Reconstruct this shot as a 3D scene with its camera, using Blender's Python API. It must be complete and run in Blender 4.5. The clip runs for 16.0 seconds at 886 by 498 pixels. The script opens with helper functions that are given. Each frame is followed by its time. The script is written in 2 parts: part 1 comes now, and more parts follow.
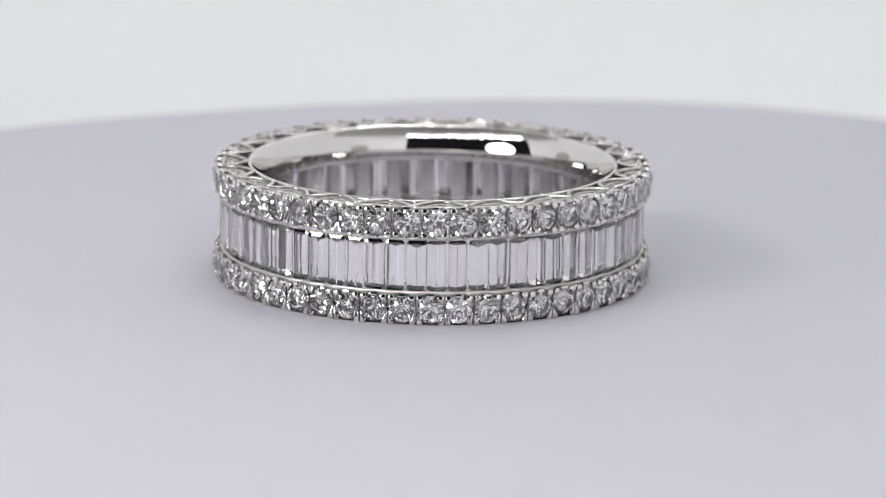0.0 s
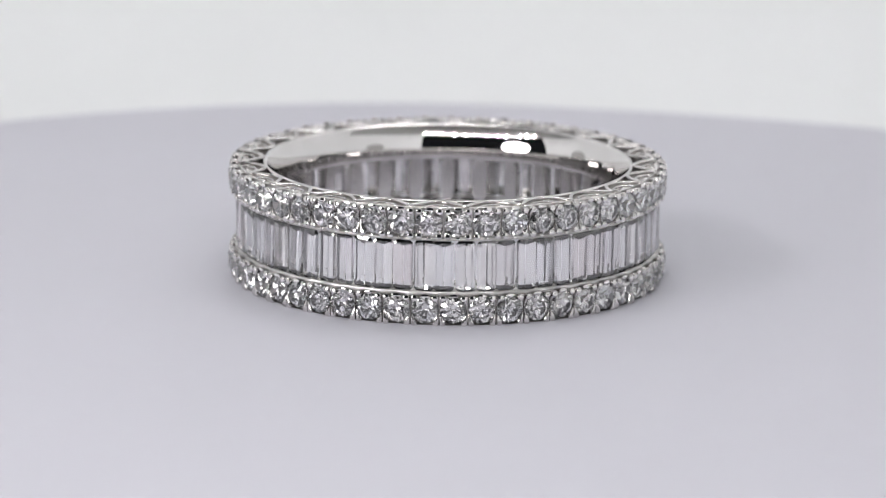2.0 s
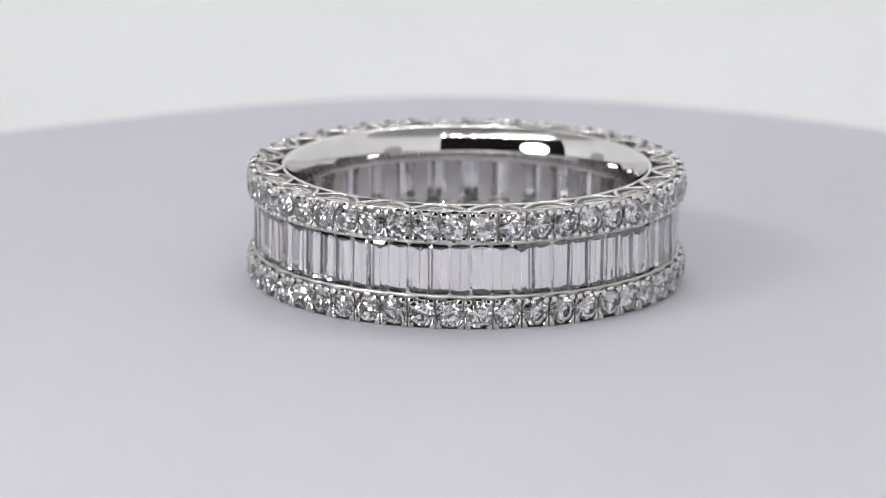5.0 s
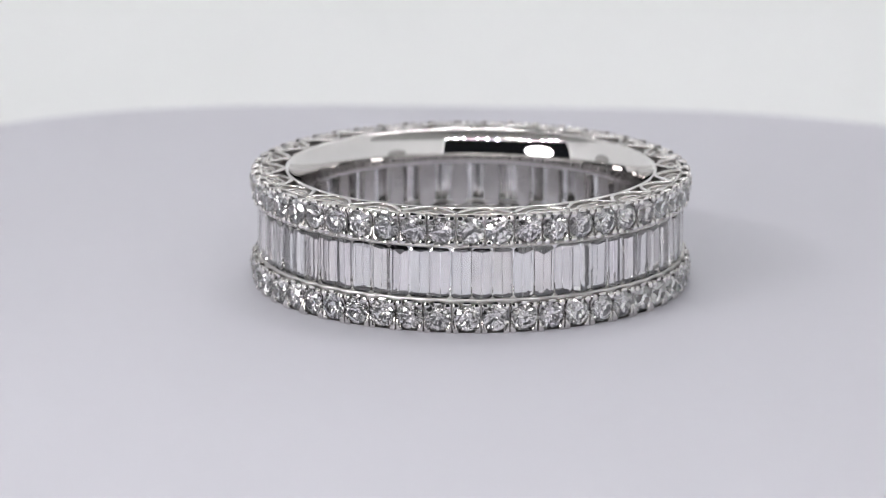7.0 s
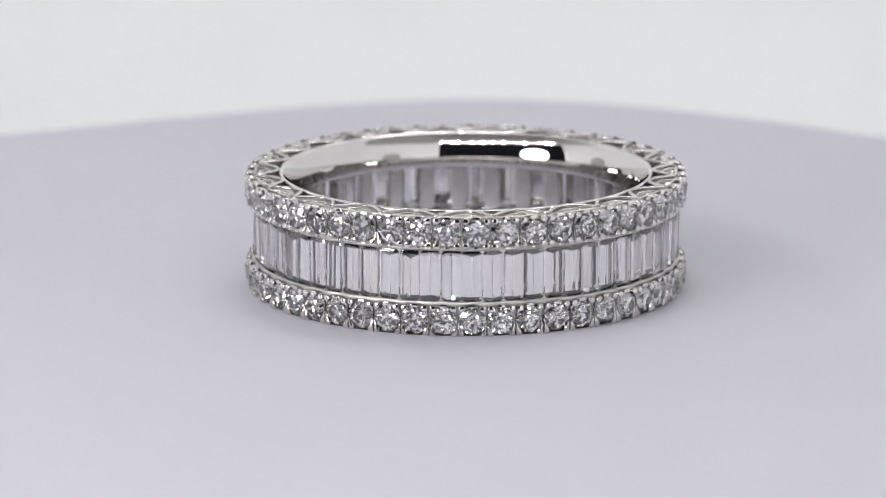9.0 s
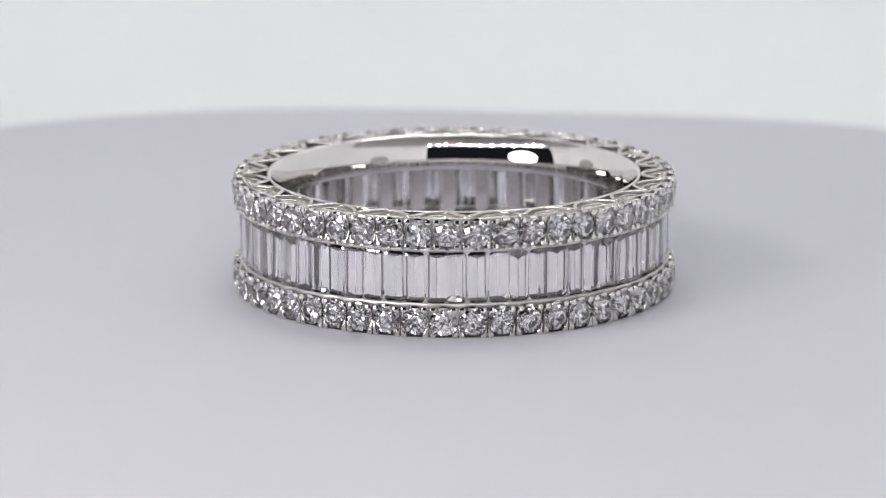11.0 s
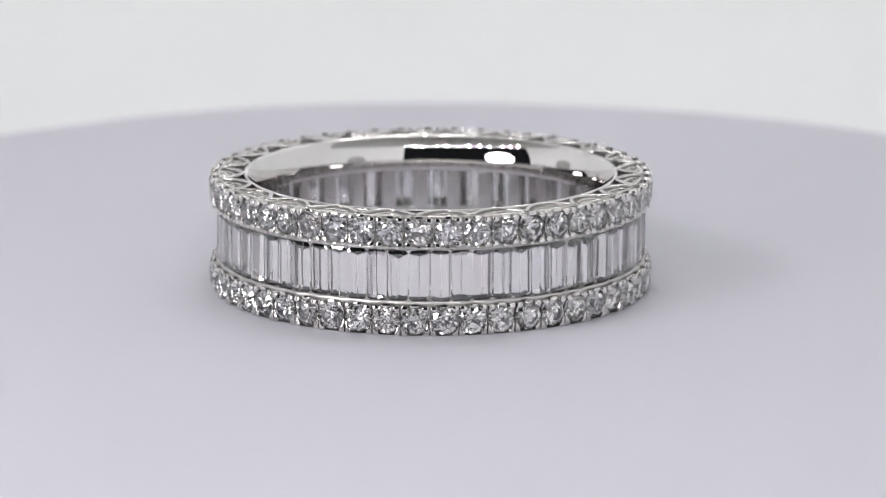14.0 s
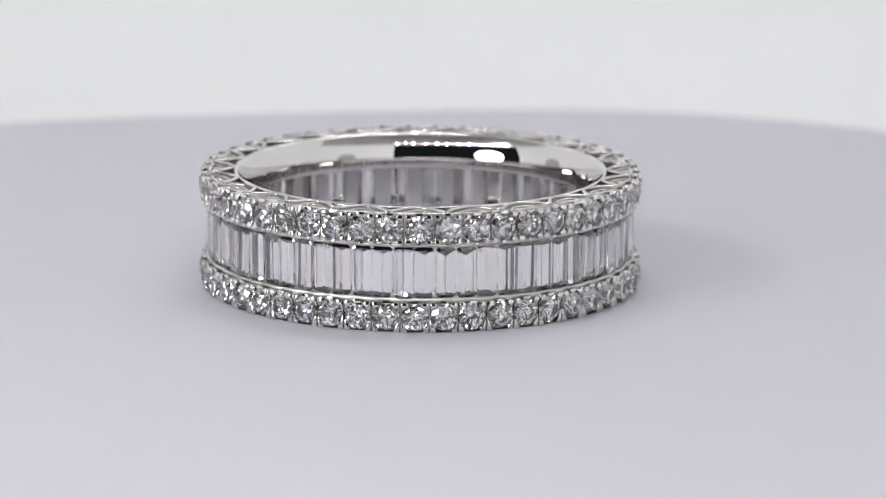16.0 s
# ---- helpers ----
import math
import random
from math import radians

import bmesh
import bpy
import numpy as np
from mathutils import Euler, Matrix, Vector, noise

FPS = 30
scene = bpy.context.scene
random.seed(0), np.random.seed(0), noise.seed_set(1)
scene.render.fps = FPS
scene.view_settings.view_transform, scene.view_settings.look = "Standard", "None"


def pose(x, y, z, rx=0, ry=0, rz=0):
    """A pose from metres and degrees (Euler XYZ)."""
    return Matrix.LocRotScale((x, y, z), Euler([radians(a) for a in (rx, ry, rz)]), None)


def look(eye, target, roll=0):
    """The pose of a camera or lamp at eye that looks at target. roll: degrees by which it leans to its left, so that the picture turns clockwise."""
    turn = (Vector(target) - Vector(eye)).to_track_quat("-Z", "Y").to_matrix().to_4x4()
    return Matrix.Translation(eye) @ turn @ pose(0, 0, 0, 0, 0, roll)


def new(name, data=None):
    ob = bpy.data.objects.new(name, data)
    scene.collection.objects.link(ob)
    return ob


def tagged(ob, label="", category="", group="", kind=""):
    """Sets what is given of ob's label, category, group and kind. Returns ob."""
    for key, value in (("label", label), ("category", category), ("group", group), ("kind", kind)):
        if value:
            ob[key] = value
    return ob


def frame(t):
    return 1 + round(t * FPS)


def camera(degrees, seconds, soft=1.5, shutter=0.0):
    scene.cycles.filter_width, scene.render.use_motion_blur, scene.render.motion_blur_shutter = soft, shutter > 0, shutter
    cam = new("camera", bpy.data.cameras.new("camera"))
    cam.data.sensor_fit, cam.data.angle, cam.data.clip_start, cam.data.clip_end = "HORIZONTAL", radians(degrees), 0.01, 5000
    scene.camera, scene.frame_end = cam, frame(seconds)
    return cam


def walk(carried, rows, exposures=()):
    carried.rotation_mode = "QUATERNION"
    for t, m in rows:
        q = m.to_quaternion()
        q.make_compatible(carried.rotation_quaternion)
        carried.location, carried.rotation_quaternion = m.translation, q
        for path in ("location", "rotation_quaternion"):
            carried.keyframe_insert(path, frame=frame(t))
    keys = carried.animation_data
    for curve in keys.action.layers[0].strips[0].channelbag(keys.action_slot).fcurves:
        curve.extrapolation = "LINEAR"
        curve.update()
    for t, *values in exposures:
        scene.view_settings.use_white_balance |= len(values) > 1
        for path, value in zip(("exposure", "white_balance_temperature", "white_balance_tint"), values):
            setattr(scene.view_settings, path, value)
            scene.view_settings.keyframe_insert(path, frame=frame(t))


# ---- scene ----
MM = 0.001

# ---- the camera stands still before the turntable ----
EYE = Vector((-0.00005, -0.19092, 0.04622))
PITCH = radians(13.2)
AIM = EYE + 0.2 * Vector((0, math.cos(PITCH), -math.sin(PITCH)))
cam = camera(12.0, 16.0, soft=1.25)
cam.data.dof.use_dof = True
cam.data.dof.focus_distance = 0.188
cam.data.dof.aperture_fstop = 70
walk(cam, [(0.0, look(EYE, AIM, 0.34)), (16.0, look(EYE, AIM, 0.34))])

# ---- light: a small photo tent in a dim room ----
world = bpy.data.worlds.new("world")
world.use_nodes = True
world.node_tree.nodes["Background"].inputs[0].default_value = (0.5, 0.55, 0.65, 1)
world.node_tree.nodes["Background"].inputs[1].default_value = 0.02
scene.world = world
scene.view_settings.exposure = 0.0
LED_POWER = 910.0
LAMP_POWER = 8.8
PANEL_POWER = 1.12
CHIP_POWER = 41.0

# turn of the table in degrees, time by time; clockwise from above
TURN = [(0.0, -0.08), (0.5, -8.37), (1.0, -17.61), (1.5, -25.7), (2.0, -35.08), (2.5, -43.23), (3.0, -51.02),
        (3.5, -59.48), (4.0, -68.21), (4.2, -71.55), (4.7, -80.04), (5.2, -88.53), (5.7, -96.91), (6.3, -107.08),
        (6.5, -110.5), (7.0, -118.83), (7.5, -127.27), (8.0, -136.68), (8.5, -143.8), (9.0, -152.92), (9.2, -156.07),
        (9.7, -164.62), (10.2, -173.05), (10.7, -181.48), (11.3, -191.37), (11.5, -194.78), (12.0, -203.69), (12.5, -212.19),
        (13.0, -220.99), (13.5, -229.79), (14.0, -238.79), (14.5, -246.99), (15.0, -255.27), (15.5, -264.06), (16.0, -272.84)]
OFF_R, OFF_A = 1.235, -241.0   # the ring's middle from the table's axis, in mm and degrees
TILT = Matrix.Rotation(radians(0.45), 4, Vector((math.cos(radians(93)), math.sin(radians(93)), 0)))   # the table top wobbles a little


# ---- helpers ----
def mesh_of(bm, name, material, smooth=False):
    bmesh.ops.recalc_face_normals(bm, faces=bm.faces)
    me = bpy.data.meshes.new(name)
    bm.to_mesh(me)
    bm.free()
    me.materials.append(material)
    if smooth:
        me.polygons.foreach_set("use_smooth", [True] * len(me.polygons))
    return me


def part(name, bm, material, parent=None, label="", smooth=False, kind=""):
    me = bm if isinstance(bm, bpy.types.Mesh) else mesh_of(bm, name, material, smooth)
    ob = new(name, me)
    ob.parent = parent
    return tagged(ob, label, kind=kind)


def revolve(profile, n, loop=True, radius=None, start=0.0):
    """A bmesh turned round z from (r, z) pairs in mm; radius(angle) scales r."""
    bm = bmesh.new()
    rings = []
    for k in range(n):
        a = start + 2 * math.pi * k / n
        s = radius(a) if radius else 1.0
        rings.append([bm.verts.new((r * s * math.cos(a) * MM, r * s * math.sin(a) * MM, z * MM)) for r, z in profile])
    m = len(profile)
    for k in range(n):
        a, b = rings[k], rings[(k + 1) % n]
        for i in range(m if loop else m - 1):
            j = (i + 1) % m
            bm.faces.new((a[i], b[i], b[j], a[j]))
    return bm


def ball(bm, c, rad, seg=8, rows=5):
    """An ellipsoid in mm added to bm."""
    made = bmesh.ops.create_uvsphere(bm, u_segments=seg, v_segments=rows, radius=1.0)
    for v in made["verts"]:
        v.co = Vector((c[0] + v.co.x * rad[0], c[1] + v.co.y * rad[1], c[2] + v.co.z * rad[2])) * MM


def box(bm, lo, hi):
    """A box in mm added to bm."""
    made = bmesh.ops.create_cube(bm, size=1.0)
    for v in made["verts"]:
        v.co = Vector([(lo[i] + (hi[i] - lo[i]) * (v.co[i] + 0.5)) * MM for i in range(3)])
    return made


def tube(bm, pts, rad, seg=6, closed=True, flat=1.0):
    """A bar of round section along points in mm."""
    n = len(pts)
    rings = []
    for k, p in enumerate(pts):
        q = pts[(k + 1) % n] if closed or k + 1 < n else p
        o = pts[k - 1] if closed or k else p
        d = (Vector(q) - Vector(o)).normalized()
        side = d.cross(Vector((0, 0, 1))).normalized()
        up = side.cross(d)
        rings.append([bm.verts.new((Vector(p) + side * rad * math.cos(a) + up * rad * flat * math.sin(a)) * MM)
                      for a in [2 * math.pi * i / seg for i in range(seg)]])
    for k in range(n if closed else n - 1):
        a, b = rings[k], rings[(k + 1) % n]
        for i in range(seg):
            bm.faces.new((a[i], b[i], b[(i + 1) % seg], a[(i + 1) % seg]))
    if not closed:
        bm.faces.new(rings[0])
        bm.faces.new(rings[-1])


# ---- materials ----
def material(name, color, rough=0.5, metal=0.0, **more):
    m = bpy.data.materials.new(name)
    m.use_nodes = True
    b = m.node_tree.nodes["Principled BSDF"]
    b.inputs["Base Color"].default_value = (*color, 1)
    b.inputs["Roughness"].default_value = rough
    b.inputs["Metallic"].default_value = metal
    for key, value in more.items():
        b.inputs[key.replace("_", " ")].default_value = value
    return m


def textured(m, scale, amount, bump=0.0, fine=4.0, rough=0.0, dist=0.0002):
    """Mottles the base colour at two scales, and adds relief and uneven gloss."""
    nt = m.node_tree
    b = nt.nodes["Principled BSDF"]
    base = tuple(b.inputs["Base Color"].default_value)
    co = nt.nodes.new("ShaderNodeTexCoord")
    big, small = nt.nodes.new("ShaderNodeTexNoise"), nt.nodes.new("ShaderNodeTexNoise")
    big.inputs["Scale"].default_value, small.inputs["Scale"].default_value = scale, scale * fine
    big.inputs["Detail"].default_value = small.inputs["Detail"].default_value = 3
    mix = nt.nodes.new("ShaderNodeMath")
    mix.operation = "MULTIPLY_ADD"
    mix.inputs[1].default_value = 0.4
    nt.links.new(co.outputs["Object"], big.inputs["Vector"])
    nt.links.new(co.outputs["Object"], small.inputs["Vector"])
    nt.links.new(small.outputs["Fac"], mix.inputs[0])
    nt.links.new(big.outputs["Fac"], mix.inputs[2])
    ramp = nt.nodes.new("ShaderNodeMapRange")
    ramp.inputs["From Min"].default_value, ramp.inputs["From Max"].default_value = 0.35, 1.05
    ramp.inputs["To Min"].default_value, ramp.inputs["To Max"].default_value = 1 - amount, 1 + amount
    nt.links.new(mix.outputs[0], ramp.inputs["Value"])
    mul = nt.nodes.new("ShaderNodeVectorMath")
    mul.operation = "SCALE"
    mul.inputs[0].default_value = base[:3]
    nt.links.new(ramp.outputs[0], mul.inputs["Scale"])
    nt.links.new(mul.outputs[0], b.inputs["Base Color"])
    if bump:
        bp = nt.nodes.new("ShaderNodeBump")
        bp.inputs["Strength"].default_value, bp.inputs["Distance"].default_value = bump, dist
        nt.links.new(small.outputs["Fac"], bp.inputs["Height"])
        nt.links.new(bp.outputs[0], b.inputs["Normal"])
    if rough:
        r = nt.nodes.new("ShaderNodeMapRange")
        r0 = b.inputs["Roughness"].default_value
        r.inputs["To Min"].default_value, r.inputs["To Max"].default_value = max(0.0, r0 - rough), r0 + rough
        nt.links.new(big.outputs["Fac"], r.inputs["Value"])
        nt.links.new(r.outputs[0], b.inputs["Roughness"])
    return m


def glowing(name, color, strength):
    m = bpy.data.materials.new(name)
    m.use_nodes = True
    b = m.node_tree.nodes["Principled BSDF"]
    b.inputs["Base Color"].default_value = (0.8, 0.8, 0.8, 1)
    b.inputs["Emission Color"].default_value = (*color, 1)
    b.inputs["Emission Strength"].default_value = strength
    return m


GOLD = textured(material("white_gold", (0.775, 0.752, 0.742), 0.03, 1.0), 900, 0.03, rough=0.015)
GOLD_DULL = textured(material("white_gold_cast", (0.70, 0.675, 0.665), 0.30, 1.0), 1500, 0.10, 0.25, rough=0.08, dist=0.00003)
DIAMOND = material("diamond", (1, 1, 1), 0.0, 0.0, IOR=2.42, Transmission_Weight=1.0)


def tinted(m, colors):
    """Gives each stone a faint body colour of its own."""
    nt = m.node_tree
    info, ramp = nt.nodes.new("ShaderNodeObjectInfo"), nt.nodes.new("ShaderNodeValToRGB")
    while len(ramp.color_ramp.elements) < len(colors):
        ramp.color_ramp.elements.new(0.5)
    for k, c in enumerate(colors):
        ramp.color_ramp.elements[k].position = k / (len(colors) - 1)
        ramp.color_ramp.elements[k].color = (*c, 1)
    nt.links.new(info.outputs["Random"], ramp.inputs["Fac"])
    nt.links.new(ramp.outputs["Color"], nt.nodes["Principled BSDF"].inputs["Base Color"])


tinted(DIAMOND, [(1.0, 0.94, 0.95), (1.0, 0.985, 0.98), (1.0, 0.97, 0.955), (0.98, 0.98, 1.0), (1.0, 0.98, 0.975), (0.99, 0.955, 0.99)])
PAPER = textured(material("grey_white_card", (0.480, 0.477, 0.524), 0.75), 60, 0.012, 0.05, 12, dist=0.00005)
FABRIC = textured(material("white_tent_cloth", (0.745, 0.755, 0.76), 0.9), 12, 0.02, 0.1, 30)
GREY_SHEET = textured(material("added_grey_sheet", (0.36, 0.365, 0.36), 0.9), 12, 0.03, 0.1, 30)
PLASTIC = textured(material("white_plastic", (0.7, 0.7, 0.7), 0.4), 40, 0.02)
BLACK = textured(material("black_plastic", (0.012, 0.012, 0.014), 0.45), 60, 0.1)
ROOM = textured(material("dark_table_paint", (0.03, 0.03, 0.034), 0.9), 3, 0.1)
GOLD_CAST = textured(material("white_gold_matt", (0.66, 0.64, 0.63), 0.42, 1.0), 1500, 0.12, 0.3, rough=0.1, dist=0.00003)
GOLD_BAR = textured(material("white_gold_satin", (0.66, 0.64, 0.63), 0.2, 1.0), 1200, 0.12, 0.2, rough=0.08, dist=0.00003)
GOLD_WORN = textured(material("white_gold_worn", (0.66, 0.64, 0.63), 0.14, 1.0), 1500, 0.15, 0.2, rough=0.08, dist=0.00003)
SPOT_GREY = textured(material("spot_grey", (0.36, 0.36, 0.355), 0.6), 30, 0.1)
# gold darkened in its colour, to stand for shade in gaps and recesses
GOLD_SHADE = textured(material("shade_dark_gold", (0.20, 0.19, 0.19), 0.4, 1.0), 1500, 0.15)
PANEL = glowing("fill_diffuser", (1.0, 0.985, 0.99), PANEL_POWER)
LED = glowing("lit_led", (1.0, 0.98, 0.985), LED_POWER)
CHIP = glowing("fill_led_chip", (1.0, 0.985, 0.985), CHIP_POWER)
LAMP = glowing("lit_lamp_glass", (1.0, 0.985, 0.99), LAMP_POWER)

# ---- the tent: floor, sweep and wall in one sheet, with an opening at the front ----
FLOOR_Z = -32.0
TENT_R = 172.0
OPEN_A = (-160.5, -72.0)     # the opening's ends, degrees round the axis
OPEN_Z = (-21.0, 112.0)
profile = [(0.5, FLOOR_Z), (40, FLOOR_Z), (80, FLOOR_Z), (112, FLOOR_Z)]
for k in range(1, 9):
    a = radians(90 * k / 8)
    profile.append((112 + 60 * math.sin(a), FLOOR_Z + 60 * (1 - math.cos(a))))
profile = profile[:-1] + [(172, 28), (172, 60), (172, 112), (172, 160), (172, 215), (165, 232)]
bm = revolve(profile, 144, loop=False, start=radians(1.0))
gone = []
for f in bm.faces:
    c = f.calc_center_median() / MM
    a = math.degrees(math.atan2(c.y, c.x))
    if OPEN_A[0] < a < OPEN_A[1] and OPEN_Z[0] < c.z < OPEN_Z[1] and math.hypot(c.x, c.y) > 140:
        gone.append(f)
bmesh.ops.delete(bm, geom=gone, context="FACES")
tent = part("backdrop", bm, FABRIC, smooth=True)
thick = tent.modifiers.new("thickness", "SOLIDIFY")
thick.thickness, thick.offset = 1.5 * MM, -1
tagged(tent, "white cloth photo tent wall sweeping into its floor", "backdrop", kind="structure")
bm = revolve([(0.01, 232), (167, 232), (167, 235), (0.01, 235)], 96)
tagged(part("ceiling", bm, FABRIC), "white cloth ceiling of the photo tent", "ceiling", kind="structure")

# unseen fill light, added to even the light and put sparkle in the stones
panel = tagged(new("added_fill_light"), "unseen flat panel of small leds, added under the tent ceiling as fill light", "light panel")
panel.location = (0.030, 0.070, 0.2255)
bm = bmesh.new()
for lo, hi in (((-76, -59), (76, -55)), ((-76, 55), (76, 59)), ((-76, -55), (-72, 55)), ((72, -55), (76, 55))):
    box(bm, (*lo, -1.5), (*hi, 6.5))
part("frame", bm, PLASTIC, panel)
bm = bmesh.new()
box(bm, (-72, -55, 0), (72, 55, 2))
part("diffuser", bm, PANEL, panel)
for i in range(8):
    for j in range(5):
        bm = bmesh.new()
        ball(bm, (-63 + 18 * i, -44 + 22 * j, -0.2), (2.6, 2.6, 1.0), 12, 6)
        part("led", bm, CHIP, panel, smooth=True)

# unseen grey sheet added in the front half, from the opening's top edge upwards, to darken the band's reflection
bm = revolve([(169.5, 113), (170.5, 113), (170.5, 212), (164, 228), (95, 228.5), (95, 227.5), (163.3, 227), (169.5, 211.5)], 180, start=radians(1.0))
gone = [f for f in bm.faces if not -105 < (math.degrees(math.atan2(f.calc_center_median().y, f.calc_center_median().x)) + 270) % 360 - 180 < 76]
bmesh.ops.delete(bm, geom=gone, context="FACES")
bmesh.ops.holes_fill(bm, edges=[e for e in bm.edges if e.is_boundary], sides=8)
tagged(part("lining", bm, GREY_SHEET, smooth=False), "unseen grey sheet added above the photo tent's front opening and under its ceiling", "lining", kind="structure")

# the table that carries the tent; the dim room beyond is left to the world
bm = bmesh.new()
box(bm, (-330, -330, FLOOR_Z - 22), (330, 330, FLOOR_Z - 1.6))
bmesh.ops.bevel(bm, geom=bm.edges[:], offset=2 * MM, segments=2, affect="EDGES")
tagged(part("table_top", bm, ROOM), "dark grey table top under the photo tent", "table", kind="structure")

# ---- lamps at the tent's front ----
def led_bar(azimuths, elev, dist):
    """A short bar of leds; azimuths in degrees from the camera's side, positive to +x."""
    bar = tagged(new("led_bar"), "short black strip of small round white leds", "led strip", "led strips")
    mid = sum(azimuths) / len(azimuths)
    r, z = dist * math.cos(radians(elev)), dist * math.sin(radians(elev))
    m = Matrix.Rotation(radians(mid), 4, "Z") @ Matrix.Translation((0, -r * MM, z * MM)) @ Matrix.Rotation(radians(-elev), 4, "X")
    bar.matrix_basis = m
    half = r * math.tan(radians(abs(azimuths[0] - azimuths[-1]) / 2)) + 3
    bm = bmesh.new()
    box(bm, (-half, -3.5, -3), (half, -1.0, 3))
    part("strip", bm, BLACK, bar)
    for a in azimuths:
        x = r * math.tan(radians(a - mid))
        bm = bmesh.new()
        ball(bm, (x, -0.8, 0), (1.3, 0.9, 1.3), 12, 8)
        part("led", bm, LED, bar, smooth=True)
    return bar


LED_ELEV, LED_DIST = 36.0, 165.0
led_bar([17.3, 10.7, 5.5], LED_ELEV, LED_DIST)
led_bar([-4.6, -12.0, -19.7, -28.1, -36.3, -43.6], LED_ELEV, LED_DIST)
led_bar([-54.3, -60.1, -66.4], LED_ELEV, LED_DIST)

lamp = tagged(new("round_lamp"), "small round white lamp in a black housing", "lamp")
LAMP_A, LAMP_E, LAMP_D = -48.0, 13.0, 195.0
lamp.matrix_basis = (Matrix.Rotation(radians(LAMP_A), 4, "Z")
                     @ Matrix.Translation((0, -LAMP_D * math.cos(radians(LAMP_E)) * MM, LAMP_D * math.sin(radians(LAMP_E)) * MM))
                     @ Matrix.Rotation(radians(-LAMP_E - 90), 4, "X"))
part("housing", revolve([(0.01, -16), (24, -16), (38, -4), (38, 1.0), (35.5, 1.0), (35.5, -1), (0.01, -1)], 48), BLACK, lamp)
part("lens", revolve([(0.01, 0.6), (22, 0.4), (35, -0.4), (35, -0.8), (0.01, -0.8)], 48), LAMP, lamp)

# two round grey discs added on the tent's wall, for grey spots mirrored in the band
for az in (52.0, -100.0):
    cap = tagged(new("cap"), "round grey disc added on the white tent wall for a mirrored grey spot", "cap", "caps on the tent wall")
    cap.matrix_basis = Matrix.Rotation(radians(az), 4, "Z") @ Matrix.Translation((0, -0.1705, 0.026)) @ Matrix.Rotation(radians(-90), 4, "X")
    part("lid", revolve([(0.01, 3.2), (12, 3.0), (20, 1.6), (25, 0.2), (25.5, -1.4), (0.01, -1.4)], 48), SPOT_GREY, cap)

# ---- turntable ----
WAVES = [(1.25, 0.96), (-0.12, 0.34), (-0.93, -0.23), (-0.57, -1.04), (-0.13, 0.16), (0.4, -0.2), (-0.16, -0.2)]


def disc_radius(a):
    """The card's hand-cut outline: its radius in mm at an angle."""
    return 42.67 + sum(c * math.cos((k + 1) * a) + d * math.sin((k + 1) * a) for k, (c, d) in enumerate(WAVES))


table = tagged(new("turntable"), "low white turntable covered with a hand-cut grey-white card", "turntable")
part("card", revolve([(0.0005, 0), (0.3, 0), (0.6, 0), (0.9, 0), (0.992, 0), (0.9985, -0.12), (1, -0.3), (0.9985, -0.5), (0.99, -0.6), (0.0005, -0.6)],
                     180, loop=False, radius=disc_radius), PAPER, table, "thin grey-white card with an uneven cut edge")
part("platter", revolve([(0.01, -0.6), (36, -0.6), (37, -1.6), (37, -7), (36, -8), (0.01, -8)], 96), PLASTIC, table, "white plastic platter")
stand = tagged(new("pedestal"), "low white plastic pedestal under the turntable", "pedestal")
part("spindle", revolve([(0.01, -7.5), (5, -7.5), (5, -9.2), (0.01, -9.2)], 32), BLACK, stand)
part("drum", revolve([(0.01, -9), (33, -9), (35, -11), (35, FLOOR_Z + 0.2), (0.01, FLOOR_Z + 0.2)], 96), PLASTIC, stand)

# ---- the ring ----
ring = tagged(new("eternity_ring"), "white gold eternity ring with baguette and round diamonds on a card", "ring")
N_ROUND, N_BAG, N_BAR, N_LOOP = 49, 66, 33, 24
PH_LOW, PH_TOP, PH_BAG, PH_BAR, PH_LOOP = 5.55, 6.5, 1.6, -0.4, 9.8
Z_LOW, Z_TOP = 0.725, 4.69
HEIGHT = 5.39


def band(flip):
    """The polished comfort-fit band at one rim: curved on its inside, thin at its edge."""
    p = []
    for k in range(13):
        a = radians(34 * k / 12)
        p.append((8.03 + 2.75 * (1 - math.cos(a)), 3.86 + 2.75 * math.sin(a)))
    p += [(8.53, HEIGHT), (8.57, HEIGHT + 0.01), (8.61, HEIGHT - 0.02), (8.62, HEIGHT - 0.10), (8.62, 4.0), (8.58, 3.80), (8.50, 3.725), (8.18, 3.70)]
    for k in range(1, 8):
        a = radians(90 * k / 8)
        p.append((8.18 - 0.15 * math.sin(a), 3.85 - 0.15 * math.cos(a)))
    if flip:
        p = [(r, HEIGHT - z) for r, z in reversed(p)]
    return revolve(p, 180)


part("inner_band", band(False), GOLD, ring, "mirror-polished rounded inner band", smooth=True)
part("inner_band", band(True), GOLD, ring, "mirror-polished rounded inner band", smooth=True)
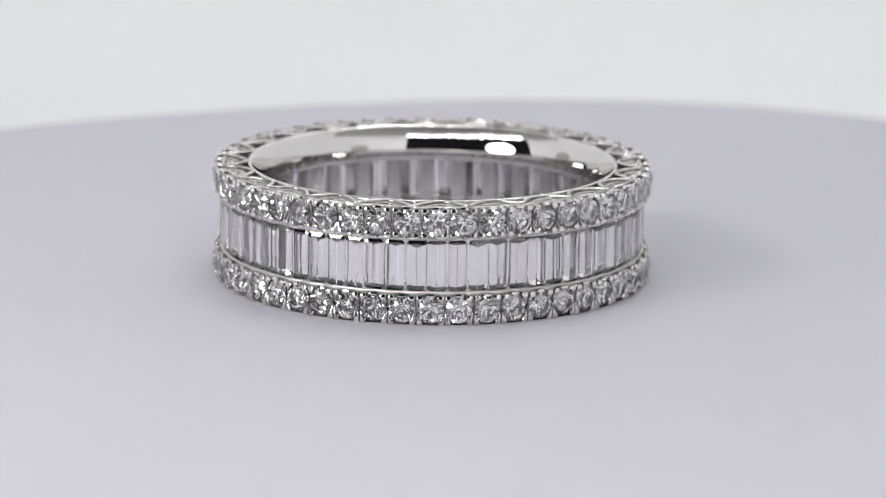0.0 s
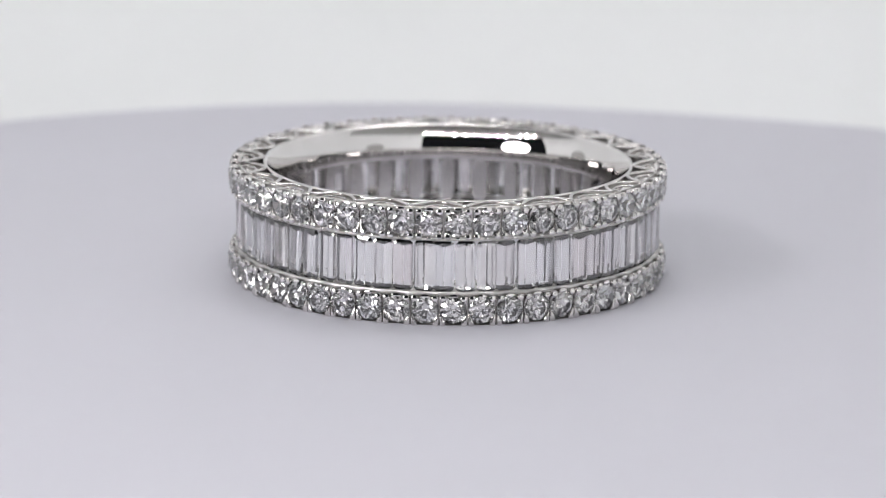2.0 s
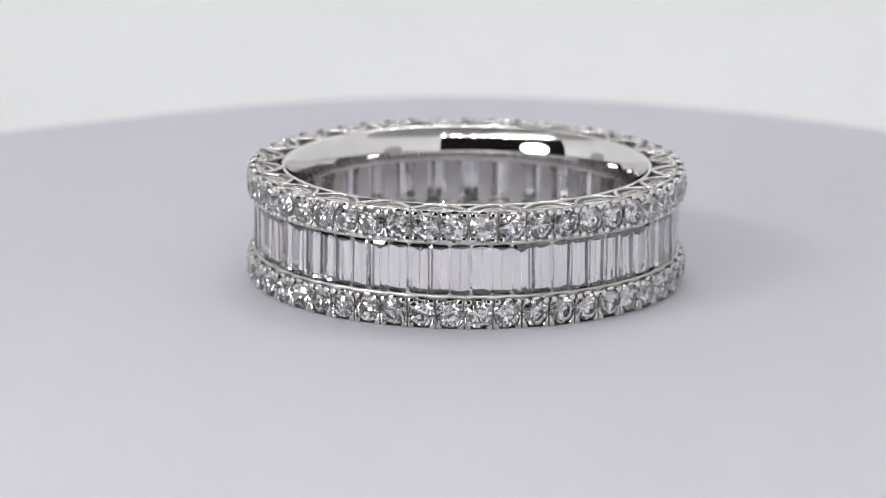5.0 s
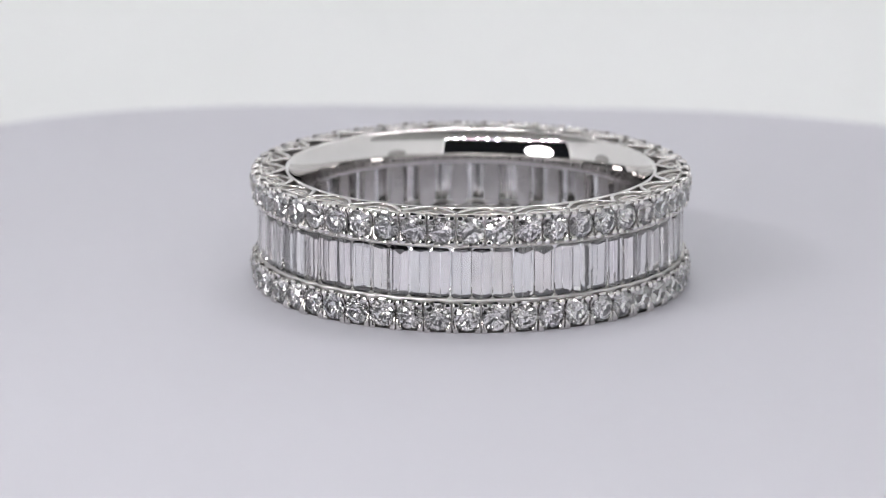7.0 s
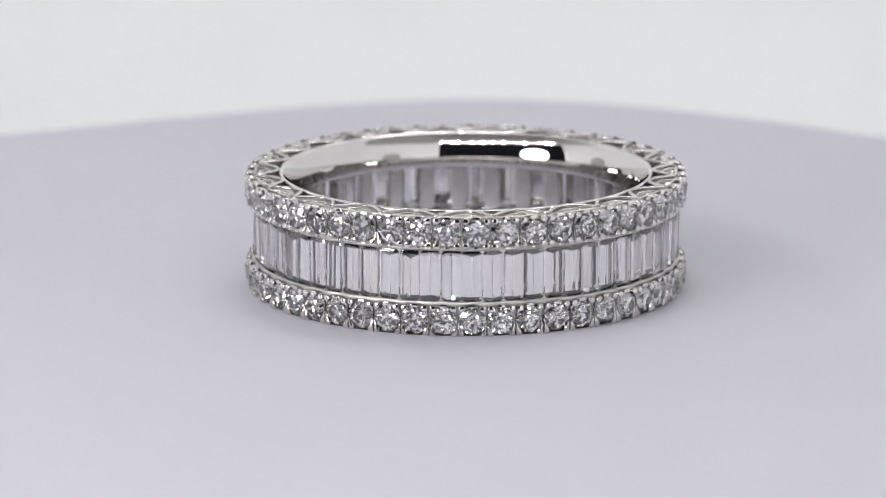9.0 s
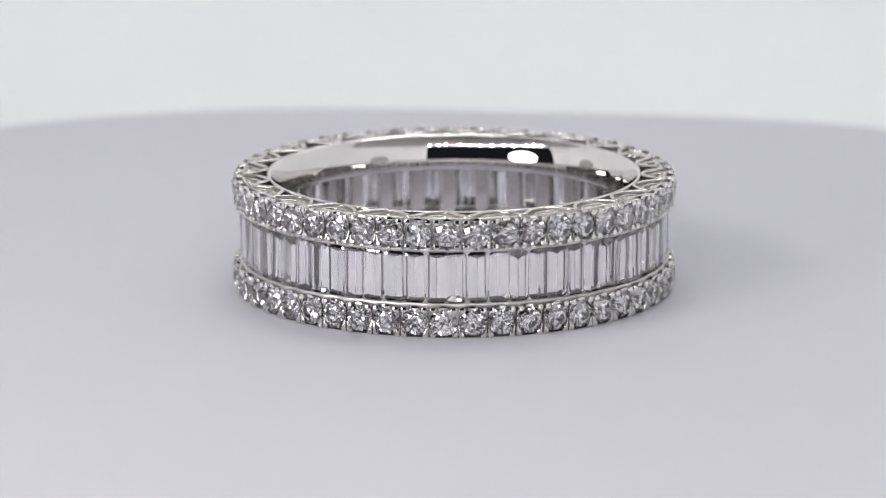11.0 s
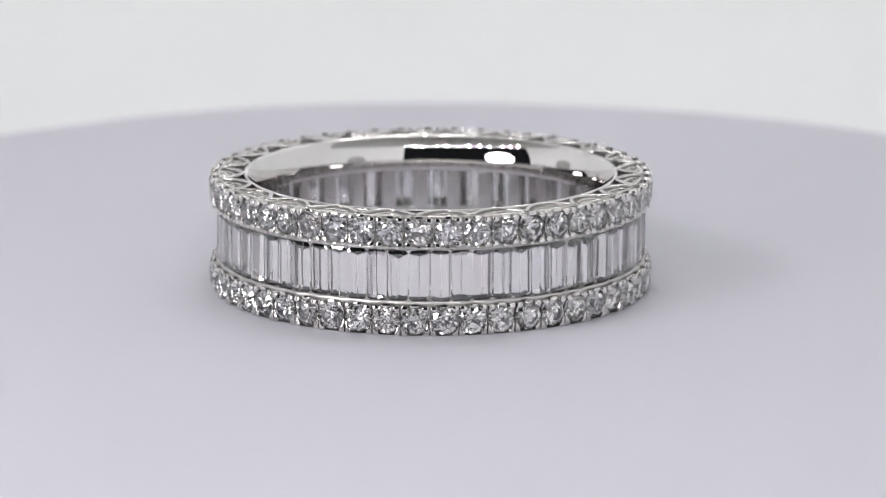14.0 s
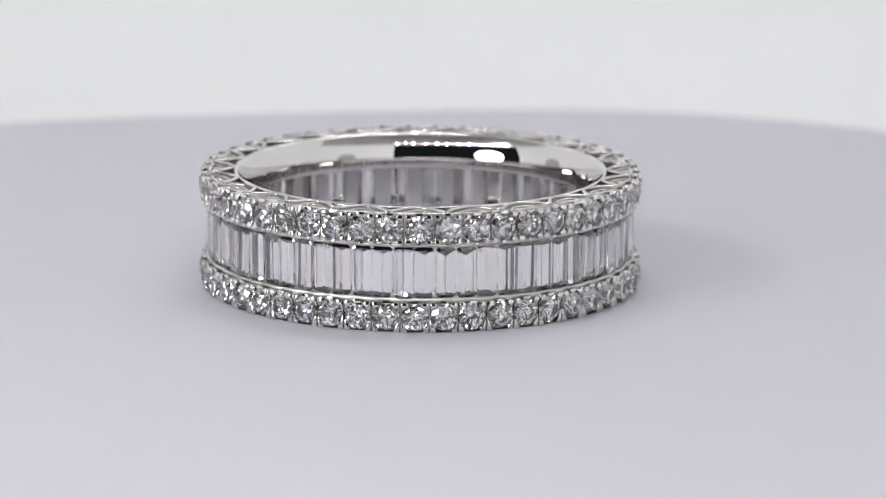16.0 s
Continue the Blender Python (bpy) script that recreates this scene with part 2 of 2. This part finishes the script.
for flip in (False, True):
    p = [(9.42, 3.86), (9.87, 3.87), (9.905, 3.895), (9.915, 3.93), (9.90, 3.97), (9.85, 4.01), (9.42, 4.05)]
    q = [(9.42, 1.34), (9.85, 1.345), (9.885, 1.37), (9.89, 1.44), (9.885, 1.51), (9.86, 1.535), (9.42, 1.55)]
    ph = radians(PH_LOW if flip else PH_TOP)
    part("channel_rail", revolve(q if flip else p, 49 * 8, radius=lambda a: 1 - 0.004 * math.cos(49 * (a - ph)) + 0.002 * math.sin(33 * a) + 0.0012 * math.sin(149 * a)),
         GOLD_CAST, ring, "thin rail that holds the baguettes", smooth=True)
for zc in (Z_TOP, Z_LOW):
    part("gallery_wall", revolve([(9.22, zc - 0.60), (9.36, zc - 0.62), (9.40, zc), (9.34, zc + 0.42), (9.22, zc + 0.40)], 147),
         GOLD_DULL, ring, "cast wall behind the round diamonds")
# both plates carry painted shade: contact line below, deep recess above
part("base_plate", revolve([(8.6, 0.01), (9.86, 0.01), (9.89, 0.025), (9.86, 0.045), (9.6, 0.09), (8.6, 0.15)], 147), GOLD_SHADE, ring)
part("cavity_floor", revolve([(8.6, 3.95), (9.3, 3.95), (9.3, 4.05), (8.6, 4.05)], 147), GOLD_SHADE, ring, "recess floor between the rims, its shade put into the gold's colour")
# added reflector that brightens the lower ends of the gaps between the bars
part("reflector_shelf", revolve([(8.58, 1.44), (9.41, 1.44), (9.41, 1.53), (8.58, 1.56)], 147), GOLD, ring, "polished reflector shelf added behind the baguettes")
part("rim_wire", revolve([(9.72 + 0.045 * math.cos(2 * math.pi * k / 8), 5.33 + 0.045 * math.sin(2 * math.pi * k / 8)) for k in range(8)], 180),
     GOLD_DULL, ring, "thin wire along the outer rim", smooth=True)


def brilliant(rad, cut):
    """A round cut stone, table towards +x; its girdle lies in the plane x = 0. Each cut differs a little."""
    bm = bmesh.new()

    def at(r, a, h):
        r, a, h = r * cut.uniform(0.985, 1.0), a + cut.uniform(-3.5, 3.5), h * cut.uniform(0.94, 1.06)
        return bm.verts.new((h * rad * MM, r * rad * math.cos(radians(a)) * MM, r * rad * math.sin(radians(a)) * MM))

    flat = 0.31
    T = [at(0.56, 45 * i, flat) for i in range(8)]
    for v in T:
        v.co.x = flat * rad * MM
    M = [at(0.78, 45 * i + 22.5, 0.185) for i in range(8)]
    G = [at(1.0, 22.5 * k, 0.025) for k in range(16)]
    H = [at(1.0, 22.5 * k, -0.025) for k in range(16)]
    P = [at(0.26, 45 * i + 22.5, -0.68) for i in range(8)]
    C = at(0, 0, -0.90)
    bm.faces.new(T)
    for i in range(8):
        j, h = (i + 1) % 8, i - 1
        bm.faces.new((T[i], T[j], M[i]))
        bm.faces.new((T[i], G[2 * i], M[h]))
        bm.faces.new((T[i], M[i], G[2 * i]))
        for k in (2 * i, 2 * i + 1):
            bm.faces.new((M[i], G[(k + 1) % 16], G[k]))
            bm.faces.new((G[k], G[(k + 1) % 16], H[(k + 1) % 16], H[k]))
            bm.faces.new((P[i], H[k], H[(k + 1) % 16]))
        bm.faces.new((P[h], P[i], H[2 * i]))
        bm.faces.new((P[i], P[h], C))
    return bm


def baguette(w, h, table=0.8, angle=43.0, top=0.3, low=0.12):
    """A step cut stone, table towards +x, w wide along y and h high along z, with a keel and hipped ends behind."""
    bm = bmesh.new()

    def loop(sy, z0, z1, x, c):
        ring8 = ((-sy + c, z0), (sy - c, z0), (sy, z0 + c), (sy, z1 - c), (sy - c, z1), (-sy + c, z1), (-sy, z1 - c), (-sy, z0 + c))
        return [bm.verts.new((x * MM, a * MM, b * MM)) for a, b in ring8]
    y, z = w / 2, h / 2
    deep = y * math.tan(radians(angle))
    edge = y * (1 - table) * 1.3
    L = [loop(y * table, edge - z, z - edge, 0.0, 0.09), loop(y, -z, z, -0.035, 0.12), loop(y, -z, z, -0.06, 0.12),
         loop(y * 0.5, low * 0.5 - z, z - top * 0.5, -0.06 - deep * 0.505, 0.07), loop(y * 0.03, low * 0.97 - z, z - top * 0.97, -0.06 - deep * 0.97, 0.003)]
    bm.faces.new(L[0])
    bm.faces.new(L[-1])
    for a, b in zip(L, L[1:]):
        for i in range(8):
            j = (i + 1) % 8
            bm.faces.new((a[i], a[j], b[j], b[i]))
    return bm


def loft(bm, rows):
    """A bar with a rounded front: rows of (z, middle, half width, front) in mm, from bottom to top; its back lies at x = -0.42."""
    levels = []
    for z, c, h, x in rows:
        sec = [(-0.42, -h), (x - 0.06, -h), (x - 0.015, -0.72 * h), (x, -0.3 * h), (x, 0.3 * h), (x - 0.015, 0.72 * h), (x - 0.06, h), (-0.42, h)]
        levels.append([bm.verts.new((a * MM, (c + b) * MM, z * MM)) for a, b in sec])
    for a, b in zip(levels, levels[1:]):
        for i in range(8):
            j = (i + 1) % 8
            bm.faces.new((a[i], a[j], b[j], b[i]))
    bm.faces.new(levels[0])
    bm.faces.new(levels[-1])


def claw():
    """A pair of low domed prong tips on their legs, astride the joint of two stones; +x outwards, +z away from the stones."""
    bm = bmesh.new()
    for s in (-1, 1):
        ball(bm, (0.0, 0.19 * s, 0.0), (0.032, 0.15, 0.135), 16, 10)
        tube(bm, [(-0.40, 0.15 * s, 0.05), (-0.2, 0.17 * s, 0.03), (-0.01, 0.19 * s, 0.0)], 0.11, 8, closed=False)
    return bm


def post():
    """Two slender posts side by side in the joint of two stones."""
    bm = bmesh.new()
    for s in (-1, 1):
        loft(bm, [(-0.52, 0.13 * s, 0.08, 0.01), (-0.34, 0.06 * s, 0.035, -0.05), (0.0, 0.03 * s, 0.016, -0.12),
                  (0.34, 0.06 * s, 0.035, -0.05), (0.52, 0.13 * s, 0.08, 0.01)])
    return bm


def foot():
    """A pair of claws under the lower row, broad at the bottom and slender above; they carry the ring on the table."""
    bm = bmesh.new()
    for s in (-1, 1):
        loft(bm, [(-0.02, 0.15 * s, 0.12, 0.0), (0.02, 0.15 * s, 0.135, 0.03), (0.14, 0.15 * s, 0.135, 0.04), (0.24, 0.13 * s, 0.11, 0.035),
                  (0.40, 0.085 * s, 0.07, 0.01), (0.65, 0.04 * s, 0.026, -0.06), (0.90, 0.065 * s, 0.04, -0.03), (1.16, 0.14 * s, 0.09, 0.03)])
    return bm


def on_ring(ob, deg, r, z, tilt=0.0, roll=0.0):
    a = radians(deg)
    ob.matrix_basis = (Matrix.Translation((r * math.cos(a) * MM, r * math.sin(a) * MM, z * MM)) @ Matrix.Rotation(a, 4, "Z")
                       @ Matrix.Rotation(radians(-tilt), 4, "Y") @ Matrix.Rotation(radians(roll), 4, "X"))
    return ob


rnd = random.Random(7)
stones = [mesh_of(brilliant(0.628, random.Random(k)), "round_diamond", DIAMOND) for k in range(14)]
prong = mesh_of(claw(), "claw", GOLD, True)
# added mirror plates, tilted to reflect the dark opening as black dashes
bm = bmesh.new()
ball(bm, (0, 0, 0), (0.012, 0.21, 0.08), 14, 8)
plate_mesh = mesh_of(bm, "mirror_plate", GOLD, True)
feet = mesh_of(foot(), "foot_claw", GOLD_WORN)
posts = mesh_of(post(), "post", GOLD_WORN)
bm = bmesh.new()
box(bm, (-0.75, -0.022, -0.60), (-0.22, 0.022, 0.60))
web = mesh_of(bm, "web", GOLD_DULL)
for zc, phase, sgn in ((Z_TOP, PH_TOP, 1), (Z_LOW, PH_LOW, -1)):
    for k in range(N_ROUND):
        d = phase + 360 / N_ROUND * k
        on_ring(part("round_diamond", rnd.choice(stones), DIAMOND, ring, "clear round brilliant-cut diamond"), d + rnd.uniform(-0.2, 0.2), 10.02, zc,
                -3.5 + rnd.uniform(-3, 3), rnd.uniform(0, 360)).rotation_euler.y += radians(rnd.uniform(-2, 2))
        e = d + 180 / N_ROUND
        on_ring(part("web", web, GOLD_DULL, ring), e, 10.02, zc)
        on_ring(part("claw", prong, GOLD, ring), e, 10.15, zc + 0.57, 10 + rnd.uniform(-5, 5))
        on_ring(part("mirror_plate", plate_mesh, GOLD, ring), d, 10.09, zc + 0.665, 9 + rnd.uniform(-4, 4))
        if sgn > 0:
            on_ring(part("mirror_plate", plate_mesh, GOLD, ring), d, 10.07, zc - 0.665, 9 + rnd.uniform(-4, 4)).scale = (1, 0.5, 0.7)
            on_ring(part("claw", prong, GOLD, ring), e, 10.13, zc - 0.56, 6 + rnd.uniform(-5, 5), 180)
            on_ring(part("post", posts, GOLD_WORN, ring), e, 10.10, zc)
        else:
            on_ring(part("foot_claw", feet, GOLD_WORN, ring), e, 10.06, 0.02)

cuts = [mesh_of(baguette(0.900, 2.28, 0.66 + 0.05 * (k * 3 % 5), 40.3 + 0.95 * k, 0.16 + 0.07 * (k * 2 % 5), 0.06 + 0.05 * (k * 3 % 4)), "baguette_diamond", DIAMOND)
        for k in range(7)]
for k in range(N_BAG):
    on_ring(part("baguette_diamond", rnd.choice(cuts), DIAMOND, ring, "clear step-cut baguette diamond"), PH_BAG + 360 / N_BAG * (k + 0.5) + rnd.uniform(-0.15, 0.15),
            9.86 + rnd.uniform(-0.03, 0.02), 2.70, rnd.uniform(-1.5, 1.5)).rotation_euler.z += radians(rnd.uniform(-6.0, 6.0))

# bars on the inside, between the two bands
def inner_bar():
    """A flat upright between the bands, drawn in at both ends, so that the openings flare."""
    bm = bmesh.new()
    box(bm, (-0.14, -0.35, -1.14), (0.26, 0.35, 1.14))
    long = [e for e in bm.edges if abs(e.verts[0].co.z - e.verts[1].co.z) > 2 * MM]
    bmesh.ops.subdivide_edges(bm, edges=long, cuts=11)
    for v in bm.verts:
        end = max(0.0, (abs(v.co.z) / MM - 0.55) / 0.59)
        v.co.y *= 1 - 0.4 * end ** 2
    edges = [e for e in bm.edges if len(e.link_faces) == 2 and e.calc_face_angle() > 1.0 and e.verts[0].co.x + e.verts[1].co.x < 0]
    bmesh.ops.bevel(bm, geom=edges, offset=0.05 * MM, segments=2, affect="EDGES")
    return bm


bar_mesh = mesh_of(inner_bar(), "bar", GOLD_BAR)
for k in range(N_BAR):
    on_ring(part("bar", bar_mesh, GOLD_BAR, ring), PH_BAR + 360 / N_BAR * (k + 0.5), 8.30, 2.71, 0).scale.y = rnd.uniform(0.86, 1.12)

# scalloped wires on the top face
bm = bmesh.new()
pts = []
half_a = 180 / N_LOOP
for k in range(25):
    d = half_a * (k / 12 - 1)
    r = 9.72 - 1.04 * math.cos(0.5 * math.pi * d / half_a) ** 0.85 if abs(d) < half_a else 9.72
    pts.append((r * math.cos(radians(d)), r * math.sin(radians(d)), 5.38))
tube(bm, pts, 0.10, 8, closed=False, flat=0.8)
small = []
for k in range(25):
    a = math.pi * k / 24
    small.append((9.66 - 0.58 * math.sin(a) ** 0.8, -0.62 * math.cos(a), 5.30))
tube(bm, small, 0.07, 8, closed=True, flat=0.8)
ball(bm, (9.50, 0.0, 5.24), (0.13, 0.24, 0.10), 10, 8)
loop_mesh = mesh_of(bm, "scallop", GOLD_WORN, True)
bm = bmesh.new()
rim = [(9.72 * math.cos(radians(half_a * (1 - k / 6))), 9.72 * math.sin(radians(half_a * (1 - k / 6))), 5.30) for k in range(1, 12)]
low = [bm.verts.new((p[0] * MM, p[1] * MM, 5.12 * MM)) for p in pts + rim]
top = [bm.verts.new((p[0] * MM, p[1] * MM, 5.30 * MM)) for p in pts + rim]
mid = bm.verts.new((9.32 * MM, 0, 5.10 * MM))
bm.faces.new(low)
for k in range(len(low)):
    n = (k + 1) % len(low)
    bm.faces.new((low[k], low[n], top[n], top[k]))
    bm.faces.new((top[k], top[n], mid))
leaf_mesh = mesh_of(bm, "scallop_leaf", GOLD_DULL)
for k in range(N_LOOP):
    leaf = part("scallop_leaf", leaf_mesh, GOLD_DULL, ring)
    leaf.matrix_basis = Matrix.Rotation(radians(PH_LOOP + 360 / N_LOOP * (k + 0.5)), 4, "Z")
    ob = part("scallop", loop_mesh, GOLD_WORN, ring)
    ob.matrix_basis = Matrix.Rotation(radians(PH_LOOP + 360 / N_LOOP * (k + 0.5)), 4, "Z")

def motions():
    rows, turns = [], []
    off = Matrix.Translation((OFF_R * math.cos(radians(OFF_A)) * MM, OFF_R * math.sin(radians(OFF_A)) * MM, 0))
    for t, d in TURN:
        m = pose(0, 0, 0, 0, 0, d) @ TILT
        turns.append((t, m))
        rows.append((t, m @ off))
    walk(ring, rows)
    walk(table, turns)


motions()
